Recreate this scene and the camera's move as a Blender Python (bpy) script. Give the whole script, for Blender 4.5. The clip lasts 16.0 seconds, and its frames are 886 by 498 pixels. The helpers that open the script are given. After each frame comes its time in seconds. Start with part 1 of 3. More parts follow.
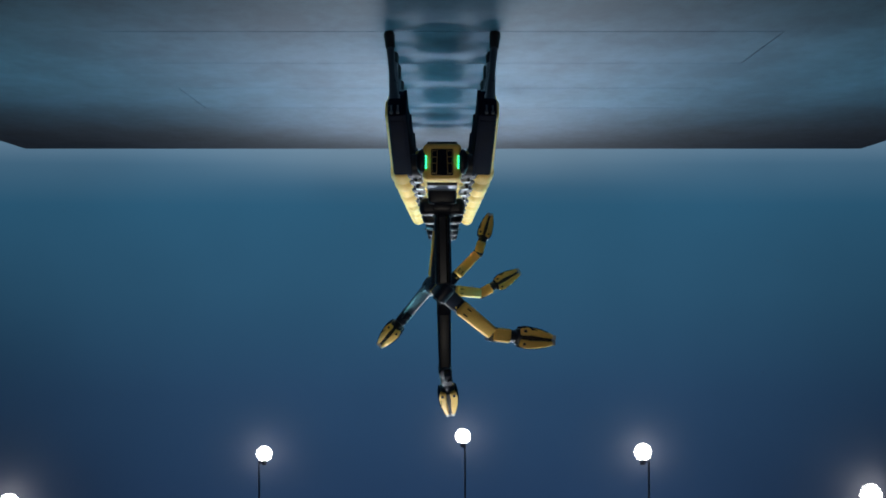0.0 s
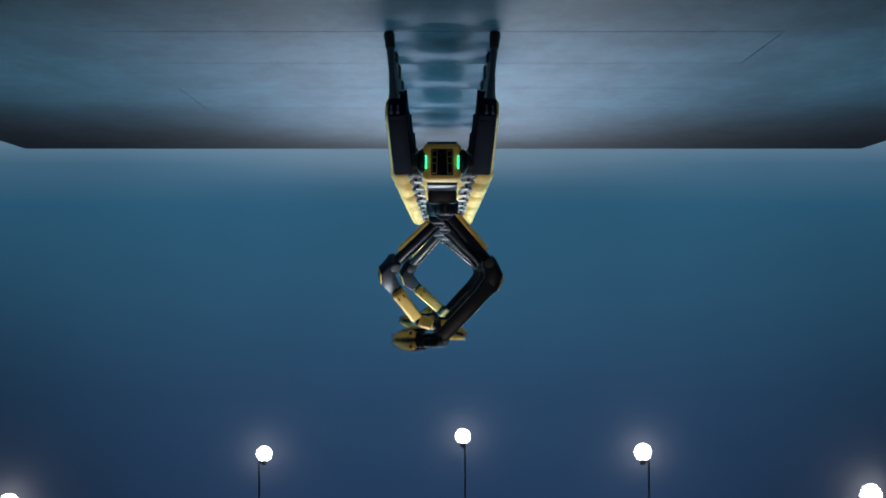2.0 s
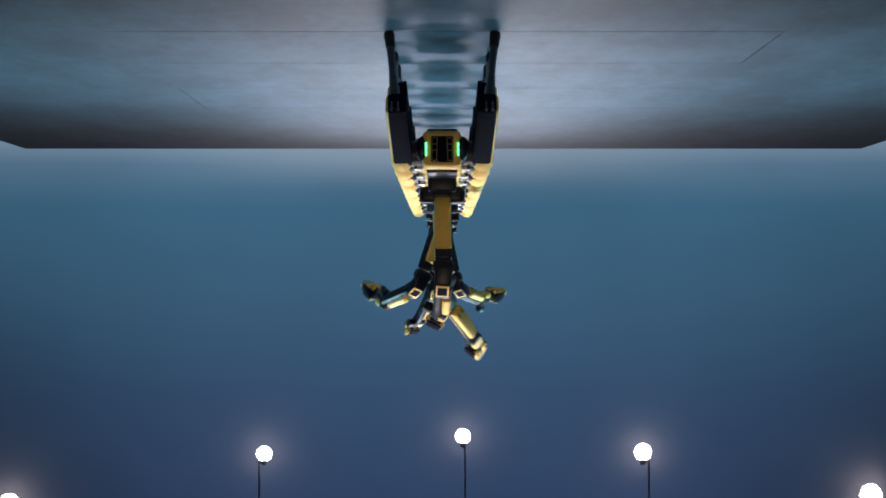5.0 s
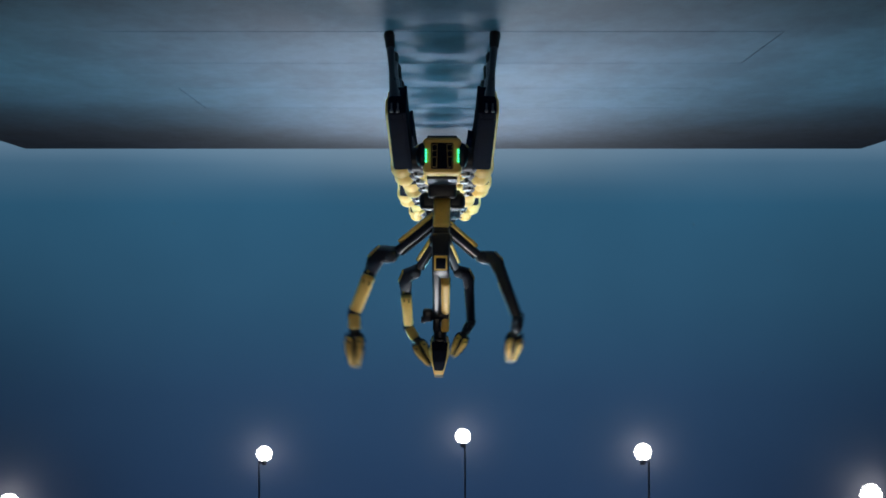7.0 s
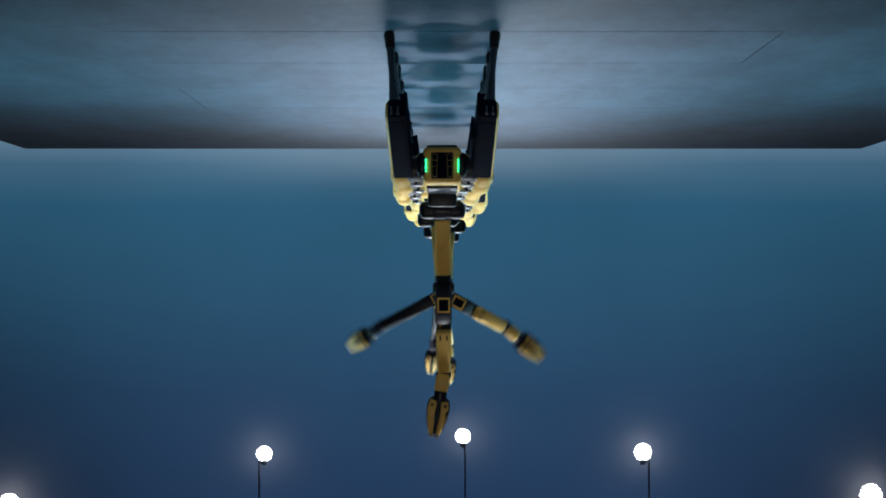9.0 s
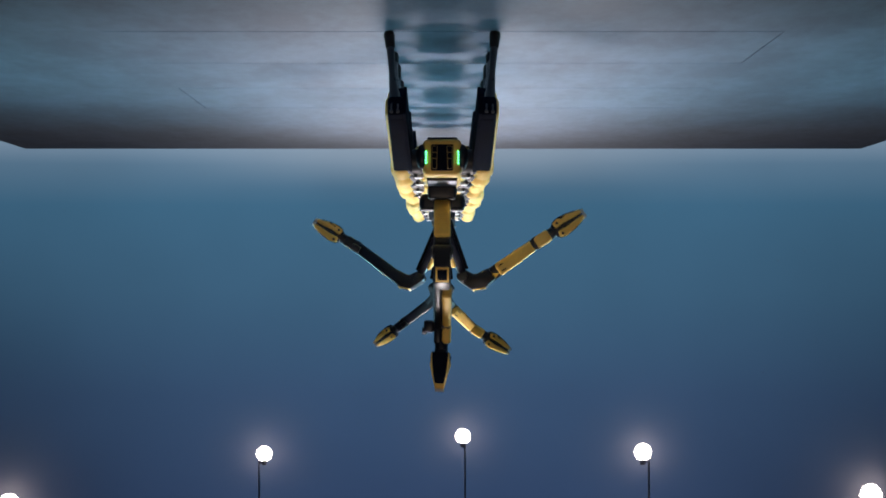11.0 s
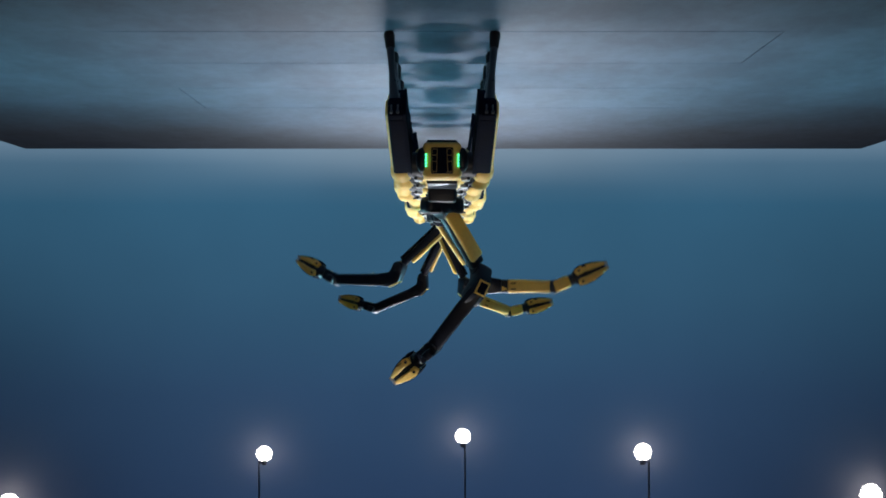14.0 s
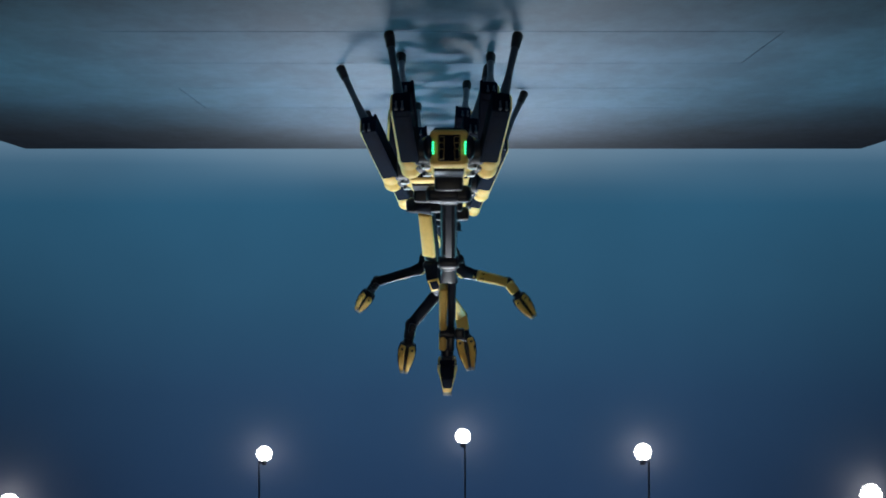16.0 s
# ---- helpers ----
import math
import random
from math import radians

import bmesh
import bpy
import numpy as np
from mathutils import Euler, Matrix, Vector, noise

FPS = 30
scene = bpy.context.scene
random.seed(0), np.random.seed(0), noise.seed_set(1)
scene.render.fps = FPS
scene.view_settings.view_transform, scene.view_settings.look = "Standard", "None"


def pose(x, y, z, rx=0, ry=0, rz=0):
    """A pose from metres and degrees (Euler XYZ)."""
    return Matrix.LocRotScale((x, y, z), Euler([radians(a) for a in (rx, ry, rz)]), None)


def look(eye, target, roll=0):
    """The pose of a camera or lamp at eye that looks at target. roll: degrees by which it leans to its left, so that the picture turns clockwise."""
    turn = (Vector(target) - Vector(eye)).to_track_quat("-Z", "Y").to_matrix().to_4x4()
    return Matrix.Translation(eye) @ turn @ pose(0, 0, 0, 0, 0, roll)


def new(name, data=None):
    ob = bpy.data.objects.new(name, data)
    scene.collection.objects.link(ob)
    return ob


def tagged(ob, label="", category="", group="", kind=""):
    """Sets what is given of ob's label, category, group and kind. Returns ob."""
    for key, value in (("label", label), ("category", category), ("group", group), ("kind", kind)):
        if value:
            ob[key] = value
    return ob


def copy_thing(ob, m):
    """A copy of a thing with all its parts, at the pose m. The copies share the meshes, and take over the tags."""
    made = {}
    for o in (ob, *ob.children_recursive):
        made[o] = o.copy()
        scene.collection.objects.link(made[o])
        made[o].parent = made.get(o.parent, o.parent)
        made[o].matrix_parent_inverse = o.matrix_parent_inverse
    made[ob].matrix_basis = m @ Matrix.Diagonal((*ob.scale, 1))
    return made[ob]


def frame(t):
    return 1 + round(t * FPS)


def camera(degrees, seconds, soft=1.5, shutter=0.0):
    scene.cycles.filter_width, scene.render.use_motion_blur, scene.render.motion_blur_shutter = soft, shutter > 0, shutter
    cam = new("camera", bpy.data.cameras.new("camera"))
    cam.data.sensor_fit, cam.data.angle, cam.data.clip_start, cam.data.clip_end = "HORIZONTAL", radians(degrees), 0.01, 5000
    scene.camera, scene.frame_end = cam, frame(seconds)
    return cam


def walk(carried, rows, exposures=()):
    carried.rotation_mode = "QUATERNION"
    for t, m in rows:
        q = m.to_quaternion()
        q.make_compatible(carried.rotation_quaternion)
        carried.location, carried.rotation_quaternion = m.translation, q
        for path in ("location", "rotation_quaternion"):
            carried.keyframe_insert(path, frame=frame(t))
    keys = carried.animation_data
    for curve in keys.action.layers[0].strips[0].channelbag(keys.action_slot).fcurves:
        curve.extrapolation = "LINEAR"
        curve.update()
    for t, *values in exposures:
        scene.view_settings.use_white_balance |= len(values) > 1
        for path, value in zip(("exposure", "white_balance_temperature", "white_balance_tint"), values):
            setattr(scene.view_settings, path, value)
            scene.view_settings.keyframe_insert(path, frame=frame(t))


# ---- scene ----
# ---- camera: locked off and mounted upside down ----
EYE = Vector((0.0, 0.0, 0.90))
TILT = 0.838
cam = camera(21.3, 16.0, soft=1.7, shutter=0.9)
STAND = look(EYE, EYE + Vector((0, 10, -10 * math.tan(radians(TILT)))), 180)
walk(cam, [(0.0, STAND), (16.0, STAND)],
     exposures=[(0.0, 0.0, 6500, 10), (2.0, 0.0, 6500, 10), (2.5, 0.13, 6700, 10), (3.3, 0.45, 7550, 24), (4.3, 0.45, 7550, 24),
                (6.2, 0.10, 6950, 16), (6.9, 0.02, 6600, 12), (9.2, 0.0, 6500, 10), (11.2, 0.46, 7550, 24),
                (12.9, 0.45, 7550, 24), (13.6, 0.27, 7000, 16), (14.2, 0.12, 6900, 15), (14.8, 0.02, 6550, 11), (16.0, 0.0, 6500, 10)])

# ---- light: studio with blue glowing backdrop, overhead stage lamps, added front fill, hanging globes ----
world = bpy.data.worlds.new("studio_air")
scene.world = world
world.use_nodes = True
world.node_tree.nodes["Background"].inputs[0].default_value = (0.10, 0.19, 0.30, 1)
world.node_tree.nodes["Background"].inputs[1].default_value = 0.05


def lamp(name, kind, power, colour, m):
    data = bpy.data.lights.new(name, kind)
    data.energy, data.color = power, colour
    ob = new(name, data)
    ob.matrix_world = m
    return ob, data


back, back_data = lamp("back_stage_lamp", "AREA", 18, (0.74, 0.86, 1.0), look((-0.05, 24.2, 5.3), (-0.05, 9.2, 0)))
back_data.shape, back_data.size, back_data.size_y, back_data.spread = "RECTANGLE", 1.3, 1.6, radians(44)
key, key_data = lamp("line_strip_lamp", "AREA", 43, (0.90, 0.95, 1.0), look((0, 13.4, 6.4), (0, 11.5, 0)))
key_data.shape, key_data.size, key_data.size_y, key_data.spread = "RECTANGLE", 0.7, 6.0, radians(24)
for side in (-1, 1):
    wash, wash_data = lamp("teal_side_wash", "AREA", 44, (0.21, 0.63, 0.79), look((side * 5.0, 14.6, 4.6), (0, 10.2, -0.5)))
    wash_data.shape, wash_data.size, wash_data.size_y, wash_data.spread = "RECTANGLE", 6.0, 1.0, radians(30)
# Unseen warm fill behind the camera, added to brighten the camera-facing sides.
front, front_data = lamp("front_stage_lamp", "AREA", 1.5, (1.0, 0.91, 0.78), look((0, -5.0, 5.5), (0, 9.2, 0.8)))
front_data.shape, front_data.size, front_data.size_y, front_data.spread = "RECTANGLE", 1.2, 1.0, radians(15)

# ---- materials ----


def mat(name, colour, rough=0.5, metal=0.0, vary=0.25, grain=60.0, bump=0.1, coat=0.0, glow=None, spec=0.5, stretch=(1, 1, 1)):
    """A painted, moulded or metal surface with stains at one scale and grain at another."""
    m = bpy.data.materials.new(name)
    m.use_nodes = True
    nt = m.node_tree
    b = nt.nodes["Principled BSDF"]
    co = nt.nodes.new("ShaderNodeTexCoord")
    mp = nt.nodes.new("ShaderNodeMapping")
    mp.inputs["Scale"].default_value = stretch
    nt.links.new(co.outputs["Object"], mp.inputs["Vector"])
    big, fine = nt.nodes.new("ShaderNodeTexNoise"), nt.nodes.new("ShaderNodeTexNoise")
    big.inputs["Scale"].default_value, big.inputs["Detail"].default_value = grain / 8, 5
    fine.inputs["Scale"].default_value, fine.inputs["Detail"].default_value = grain, 4
    for n in (big, fine):
        nt.links.new(mp.outputs[0], n.inputs["Vector"])
    mix = nt.nodes.new("ShaderNodeMix")
    mix.data_type = "FLOAT"
    mix.inputs[0].default_value = 0.4
    nt.links.new(big.outputs["Fac"], mix.inputs[2])
    nt.links.new(fine.outputs["Fac"], mix.inputs[3])
    ramp = nt.nodes.new("ShaderNodeValToRGB")
    lo, hi = [c * (1 - vary) for c in colour], [min(1, c * (1 + vary)) for c in colour]
    ramp.color_ramp.elements[0].color, ramp.color_ramp.elements[1].color = (*lo, 1), (*hi, 1)
    ramp.color_ramp.elements[0].position, ramp.color_ramp.elements[1].position = 0.3, 0.7
    nt.links.new(mix.outputs[0], ramp.inputs[0])
    nt.links.new(ramp.outputs[0], b.inputs["Base Color"])
    rr = nt.nodes.new("ShaderNodeMapRange")
    rr.inputs["To Min"].default_value, rr.inputs["To Max"].default_value = max(0.03, rough - 0.12), min(1, rough + 0.12)
    nt.links.new(big.outputs["Fac"], rr.inputs[0])
    nt.links.new(rr.outputs[0], b.inputs["Roughness"])
    b.inputs["Metallic"].default_value = metal
    b.inputs["Specular IOR Level"].default_value = spec
    b.inputs["Coat Weight"].default_value = coat
    if bump:
        bp = nt.nodes.new("ShaderNodeBump")
        bp.inputs["Strength"].default_value, bp.inputs["Distance"].default_value = bump, 0.002
        nt.links.new(fine.outputs["Fac"], bp.inputs["Height"])
        nt.links.new(bp.outputs[0], b.inputs["Normal"])
    if glow:
        b.inputs["Emission Color"].default_value = (*glow[0], 1)
        b.inputs["Emission Strength"].default_value = glow[1]
    return m


YELLOW = mat("yellow_paint", (0.86, 0.56, 0.135), 0.52, 0, 0.10, 90, 0.05, 0.0)
MATT = mat("matt_black_shell", (0.004, 0.007, 0.018), 0.75, 0, 0.3, 120, 0.1, spec=0.04)
BLACK = mat("black_plastic", (0.007, 0.011, 0.024), 0.40, 0, 0.3, 120, 0.08, spec=0.32)
GLOSS = mat("gloss_black_rod", (0.010, 0.013, 0.020), 0.24, 0, 0.2, 120, 0.02)
DARK = mat("dark_casting", (0.022, 0.027, 0.038), 0.46, 0.1, 0.3, 140, 0.1, spec=0.35)
STEEL = mat("brushed_steel", (0.12, 0.14, 0.17), 0.42, 0.7, 0.15, 200, 0.05)
SHIN_GREY = mat("black_shin_shell", (0.045, 0.054, 0.070), 0.32, 0.0, 0.2, 160, 0.05)
GRILL = mat("bronze_grille", (0.34, 0.25, 0.10), 0.45, 0.4, 0.2, 150, 0.05)
PALE = mat("pale_label", (0.46, 0.47, 0.47), 0.5, 0, 0.1, 120, 0.03)
RUBBER = mat("rubber", (0.018, 0.018, 0.02), 0.75, 0, 0.3, 200, 0.2)
GREEN = mat("green_led", (0.02, 0.3, 0.12), 0.3, 0, 0.05, 50, 0, 0, ((0.03, 1.0, 0.42), 2.6))
GLOBE = mat("lamp_glow", (0.9, 0.9, 0.88), 0.3, 0, 0.02, 50, 0, 0, ((1.0, 0.97, 0.95), 15.0))
CABLE = mat("grey_rod", (0.10, 0.12, 0.16), 0.55, 0, 0.2, 200, 0.05)
WALL = mat("studio_wall", (0.10, 0.12, 0.15), 0.85, 0, 0.2, 6, 0.1)
DECK = mat("deck_frame", (0.03, 0.035, 0.045), 0.6, 0, 0.3, 20, 0.1)


def floor_material():
    m = bpy.data.materials.new("painted_deck_panel")
    m.use_nodes = True
    nt = m.node_tree
    b = nt.nodes["Principled BSDF"]
    geo = nt.nodes.new("ShaderNodeNewGeometry")
    info = nt.nodes.new("ShaderNodeObjectInfo")
    mp = nt.nodes.new("ShaderNodeMapping")
    mp.inputs["Scale"].default_value = (1.7, 0.55, 1)
    nt.links.new(geo.outputs["Position"], mp.inputs["Vector"])
    streak, cloud, grit = (nt.nodes.new("ShaderNodeTexNoise") for _ in range(3))
    streak.inputs["Scale"].default_value, streak.inputs["Detail"].default_value = 3.0, 6
    streak.inputs["Roughness"].default_value = 0.65
    cloud.inputs["Scale"].default_value, cloud.inputs["Detail"].default_value = 1.7, 7
    grit.inputs["Scale"].default_value, grit.inputs["Detail"].default_value = 70, 3
    nt.links.new(mp.outputs[0], streak.inputs["Vector"])
    nt.links.new(mp.outputs[0], cloud.inputs["Vector"])
    nt.links.new(geo.outputs["Position"], grit.inputs["Vector"])
    ramp = nt.nodes.new("ShaderNodeValToRGB")
    ramp.color_ramp.elements[0].color, ramp.color_ramp.elements[0].position = (0.026, 0.043, 0.072, 1), 0.36
    ramp.color_ramp.elements[1].color, ramp.color_ramp.elements[1].position = (0.076, 0.106, 0.152, 1), 0.64
    mix = nt.nodes.new("ShaderNodeMix")
    mix.data_type, mix.inputs[0].default_value = "FLOAT", 0.65
    nt.links.new(streak.outputs["Fac"], mix.inputs[2])
    nt.links.new(cloud.outputs["Fac"], mix.inputs[3])
    add = nt.nodes.new("ShaderNodeMath")
    add.operation = "MULTIPLY_ADD"
    add.inputs[1].default_value, add.inputs[2].default_value = 0.07, -0.035
    nt.links.new(info.outputs["Random"], add.inputs[0])
    tot = nt.nodes.new("ShaderNodeMath")
    nt.links.new(mix.outputs[0], tot.inputs[0])
    nt.links.new(add.outputs[0], tot.inputs[1])
    scuff = nt.nodes.new("ShaderNodeTexNoise")
    scuff.inputs["Scale"].default_value, scuff.inputs["Detail"].default_value = 9.0, 8
    scuff.inputs["Roughness"].default_value = 0.7
    nt.links.new(mp.outputs[0], scuff.inputs["Vector"])
    fine = nt.nodes.new("ShaderNodeMath")
    fine.operation = "MULTIPLY_ADD"
    fine.inputs[1].default_value, fine.inputs[2].default_value = 0.55, -0.275
    nt.links.new(scuff.outputs["Fac"], fine.inputs[0])
    worn = nt.nodes.new("ShaderNodeMath")
    nt.links.new(tot.outputs[0], worn.inputs[0])
    nt.links.new(fine.outputs[0], worn.inputs[1])
    nt.links.new(worn.outputs[0], ramp.inputs[0])
    nt.links.new(ramp.outputs[0], b.inputs["Base Color"])
    rr = nt.nodes.new("ShaderNodeMapRange")
    b.inputs["Specular IOR Level"].default_value = 0.26
    b.inputs["Specular Tint"].default_value = (0.62, 0.82, 1.0, 1)
    rr.inputs["To Min"].default_value, rr.inputs["To Max"].default_value = 0.50, 0.74
    nt.links.new(worn.outputs[0], rr.inputs[0])
    nt.links.new(rr.outputs[0], b.inputs["Roughness"])
    bp = nt.nodes.new("ShaderNodeBump")
    bp.inputs["Strength"].default_value, bp.inputs["Distance"].default_value = 0.25, 0.003
    nt.links.new(grit.outputs["Fac"], bp.inputs["Height"])
    nt.links.new(bp.outputs[0], b.inputs["Normal"])
    return m


def backdrop_material():
    """A blue cyclorama, foot light and haze painted as emission: paler at the foot, teal in the middle, navy above and
    to the sides.
    """
    m = bpy.data.materials.new("blue_cyclorama_painted_glow")
    m.use_nodes = True
    nt = m.node_tree
    b = nt.nodes["Principled BSDF"]
    geo = nt.nodes.new("ShaderNodeNewGeometry")
    sep = nt.nodes.new("ShaderNodeSeparateXYZ")
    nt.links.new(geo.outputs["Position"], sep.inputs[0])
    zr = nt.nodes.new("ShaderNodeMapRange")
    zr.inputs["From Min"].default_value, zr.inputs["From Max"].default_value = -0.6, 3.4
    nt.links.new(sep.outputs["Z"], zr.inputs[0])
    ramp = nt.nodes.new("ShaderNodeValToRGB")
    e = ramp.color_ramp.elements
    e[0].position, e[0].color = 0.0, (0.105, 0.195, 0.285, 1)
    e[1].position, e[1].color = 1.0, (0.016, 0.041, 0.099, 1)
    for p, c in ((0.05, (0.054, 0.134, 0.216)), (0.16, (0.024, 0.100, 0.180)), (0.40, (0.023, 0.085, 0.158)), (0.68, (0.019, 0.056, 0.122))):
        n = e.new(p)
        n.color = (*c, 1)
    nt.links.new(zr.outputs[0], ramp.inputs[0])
    # light falloff towards the upper corners, put into the emission strength
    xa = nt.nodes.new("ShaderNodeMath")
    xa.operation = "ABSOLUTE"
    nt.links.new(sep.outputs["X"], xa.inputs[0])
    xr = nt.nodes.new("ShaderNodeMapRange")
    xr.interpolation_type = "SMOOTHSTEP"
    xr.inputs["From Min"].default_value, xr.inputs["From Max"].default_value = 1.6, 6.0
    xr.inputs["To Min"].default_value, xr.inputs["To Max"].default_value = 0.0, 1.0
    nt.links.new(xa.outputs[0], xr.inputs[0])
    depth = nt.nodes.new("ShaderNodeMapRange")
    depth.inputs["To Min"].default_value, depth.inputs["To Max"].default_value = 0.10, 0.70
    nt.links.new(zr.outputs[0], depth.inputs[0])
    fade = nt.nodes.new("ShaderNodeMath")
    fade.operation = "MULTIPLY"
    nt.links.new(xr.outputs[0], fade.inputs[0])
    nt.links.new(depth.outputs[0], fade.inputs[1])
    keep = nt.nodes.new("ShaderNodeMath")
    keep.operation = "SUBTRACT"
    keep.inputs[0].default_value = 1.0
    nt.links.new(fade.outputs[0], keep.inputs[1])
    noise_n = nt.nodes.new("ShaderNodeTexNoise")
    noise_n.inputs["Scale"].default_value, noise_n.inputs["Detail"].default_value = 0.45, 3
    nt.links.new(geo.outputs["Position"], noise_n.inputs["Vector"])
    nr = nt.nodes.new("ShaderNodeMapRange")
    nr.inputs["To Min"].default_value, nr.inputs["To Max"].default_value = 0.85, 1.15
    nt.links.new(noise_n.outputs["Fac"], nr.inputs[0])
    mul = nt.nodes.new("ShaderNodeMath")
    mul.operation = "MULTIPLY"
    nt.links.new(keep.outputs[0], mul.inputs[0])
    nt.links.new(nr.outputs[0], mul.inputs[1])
    b.inputs["Base Color"].default_value = (0.05, 0.05, 0.055, 1)
    b.inputs["Roughness"].default_value = 0.95
    b.inputs["Specular IOR Level"].default_value = 0.0
    # pale wash of light along the centre foot, painted into the emission colour
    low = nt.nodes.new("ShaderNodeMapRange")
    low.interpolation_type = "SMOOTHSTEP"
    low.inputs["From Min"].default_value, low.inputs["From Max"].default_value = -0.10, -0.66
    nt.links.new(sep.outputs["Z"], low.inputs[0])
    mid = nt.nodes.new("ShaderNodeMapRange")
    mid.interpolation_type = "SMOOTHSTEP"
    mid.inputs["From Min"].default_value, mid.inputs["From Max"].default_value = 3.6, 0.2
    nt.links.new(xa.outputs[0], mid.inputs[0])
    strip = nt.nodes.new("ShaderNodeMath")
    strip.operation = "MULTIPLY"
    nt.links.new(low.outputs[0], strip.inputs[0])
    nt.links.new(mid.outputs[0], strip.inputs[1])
    painted_glow = nt.nodes.new("ShaderNodeMix")
    painted_glow.data_type = "RGBA"
    nt.links.new(strip.outputs[0], painted_glow.inputs[0])
    nt.links.new(ramp.outputs[0], painted_glow.inputs[6])
    painted_glow.inputs[7].default_value = (0.165, 0.262, 0.355, 1)
    nt.links.new(painted_glow.outputs[2], b.inputs["Emission Color"])
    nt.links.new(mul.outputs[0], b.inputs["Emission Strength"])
    return m


PANEL = floor_material()
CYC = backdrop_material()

# ---- mesh helpers ----


def part(name, bm, material, parent=None, label=""):
    """Links a bmesh as one mesh object under a thing or a part."""
    me = bpy.data.meshes.new(name)
    bm.normal_update()
    bm.to_mesh(me)
    bm.free()
    for m in (material if isinstance(material, (list, tuple)) else (material,)):
        me.materials.append(m)
    for p in me.polygons:
        p.use_smooth = True
    me.set_sharp_from_angle(angle=radians(38))
    ob = new(name, me)
    if parent:
        ob.parent = parent
    if label:
        tagged(ob, label)
    return ob


def box(bm, sx, sy, sz, at=(0, 0, 0), bevel=0.0, seg=2, turn=(0, 0, 0), top=(1, 1), slot=0):
    """A box, bevelled; top scales its upper end in x and y."""
    b = bmesh.new()
    bmesh.ops.create_cube(b, size=1)
    for v in b.verts:
        k = top if v.co.z > 0 else (1, 1)
        v.co = Vector((v.co.x * sx * k[0], v.co.y * sy * k[1], v.co.z * sz))
    if bevel:
        bmesh.ops.bevel(b, geom=b.edges[:], offset=bevel, segments=seg, profile=0.5, affect="EDGES")
    m = pose(*at, *turn)
    _merge(bm, b, m, slot)


def rod(bm, r0, r1, length, at=(0, 0, 0), turn=(0, 0, 0), seg=20, bevel=0.0, slot=0):
    """A cone or cylinder along z, centred."""
    b = bmesh.new()
    bmesh.ops.create_cone(b, cap_ends=True, segments=seg, radius1=r0, radius2=r1, depth=length)
    if bevel:
        rim = [e for e in b.edges if abs(e.verts[0].co.z - e.verts[1].co.z) < 1e-6]
        bmesh.ops.bevel(b, geom=rim, offset=bevel, segments=3, profile=0.5, affect="EDGES")
    _merge(bm, b, pose(*at, *turn), slot)


def ball(bm, r, at=(0, 0, 0), scale=(1, 1, 1), slot=0, u=20, v=12):
    b = bmesh.new()
    bmesh.ops.create_uvsphere(b, u_segments=u, v_segments=v, radius=r)
    _merge(bm, b, pose(*at) @ Matrix.Diagonal((*scale, 1)), slot)


def _merge(bm, b, m, slot):
    vs = {v: bm.verts.new(m @ v.co) for v in b.verts}
    for f in b.faces:
        nf = bm.faces.new([vs[v] for v in f.verts])
        nf.material_index = slot
    b.free()


def solid(*calls):
    bm = bmesh.new()
    for fn, args, kw in calls:
        fn(bm, *args, **kw)
    return bm


def c(fn, *args, **kw):
    return (fn, args, kw)


def prism(bm, outline, depth, at=(0, 0, 0), turn=(0, 0, 0), bevel=0.0, slot=0, taper=None):
    """An outline in x and z, given depth along y and rounded edges."""
    b = bmesh.new()
    fr = [b.verts.new((x, -depth / 2, z)) for x, z in outline]
    bk = [b.verts.new((x, depth / 2, z)) for x, z in outline]
    b.faces.new(fr)
    b.faces.new(bk[::-1])
    for i in range(len(fr)):
        j = (i + 1) % len(fr)
        b.faces.new((fr[j], fr[i], bk[i], bk[j]))
    if taper:
        for v in b.verts:
            v.co.y *= 1 - (1 - taper[2]) * max(0, min(1, (v.co.z - taper[0]) / (taper[1] - taper[0])))
    bmesh.ops.recalc_face_normals(b, faces=b.faces[:])
    if bevel:
        bmesh.ops.bevel(b, geom=b.edges[:], offset=bevel, segments=2, profile=0.5, affect="EDGES")
    _merge(bm, b, pose(*at, *turn), slot)


# ---- the studio ----
BACK, FRONT, WIDE = 15.72, 3.52, 2.79
GROUND = -0.75

bm = bmesh.new()
box(bm, 44, 44, 0.2, (0, 10, GROUND - 0.1))
tagged(part("ground", bm, WALL), "dark grey studio floor below the stage", "ground", kind="structure")

bm = bmesh.new()
N, Y0 = 48, 26.0
prof = [(Y0, z) for z in np.linspace(9.0, GROUND + 0.8, 12)] + \
       [(Y0 - 0.8 + 0.8 * math.cos(a), GROUND + 0.8 - 0.8 * math.sin(a)) for a in np.linspace(0.2, math.pi / 2, 6)]
rows_v = []
for y, z in prof:
    rows_v.append([bm.verts.new((x, y - 0.018 * x * x, z + 0.006)) for x in np.linspace(-16, 16, N)])
for r in range(len(rows_v) - 1):
    for k in range(N - 1):
        bm.faces.new((rows_v[r][k], rows_v[r + 1][k], rows_v[r + 1][k + 1], rows_v[r][k + 1]))
tagged(part("backdrop", bm, CYC), "curved blue cyclorama, its glow and haze painted as emission", "backdrop", kind="structure")

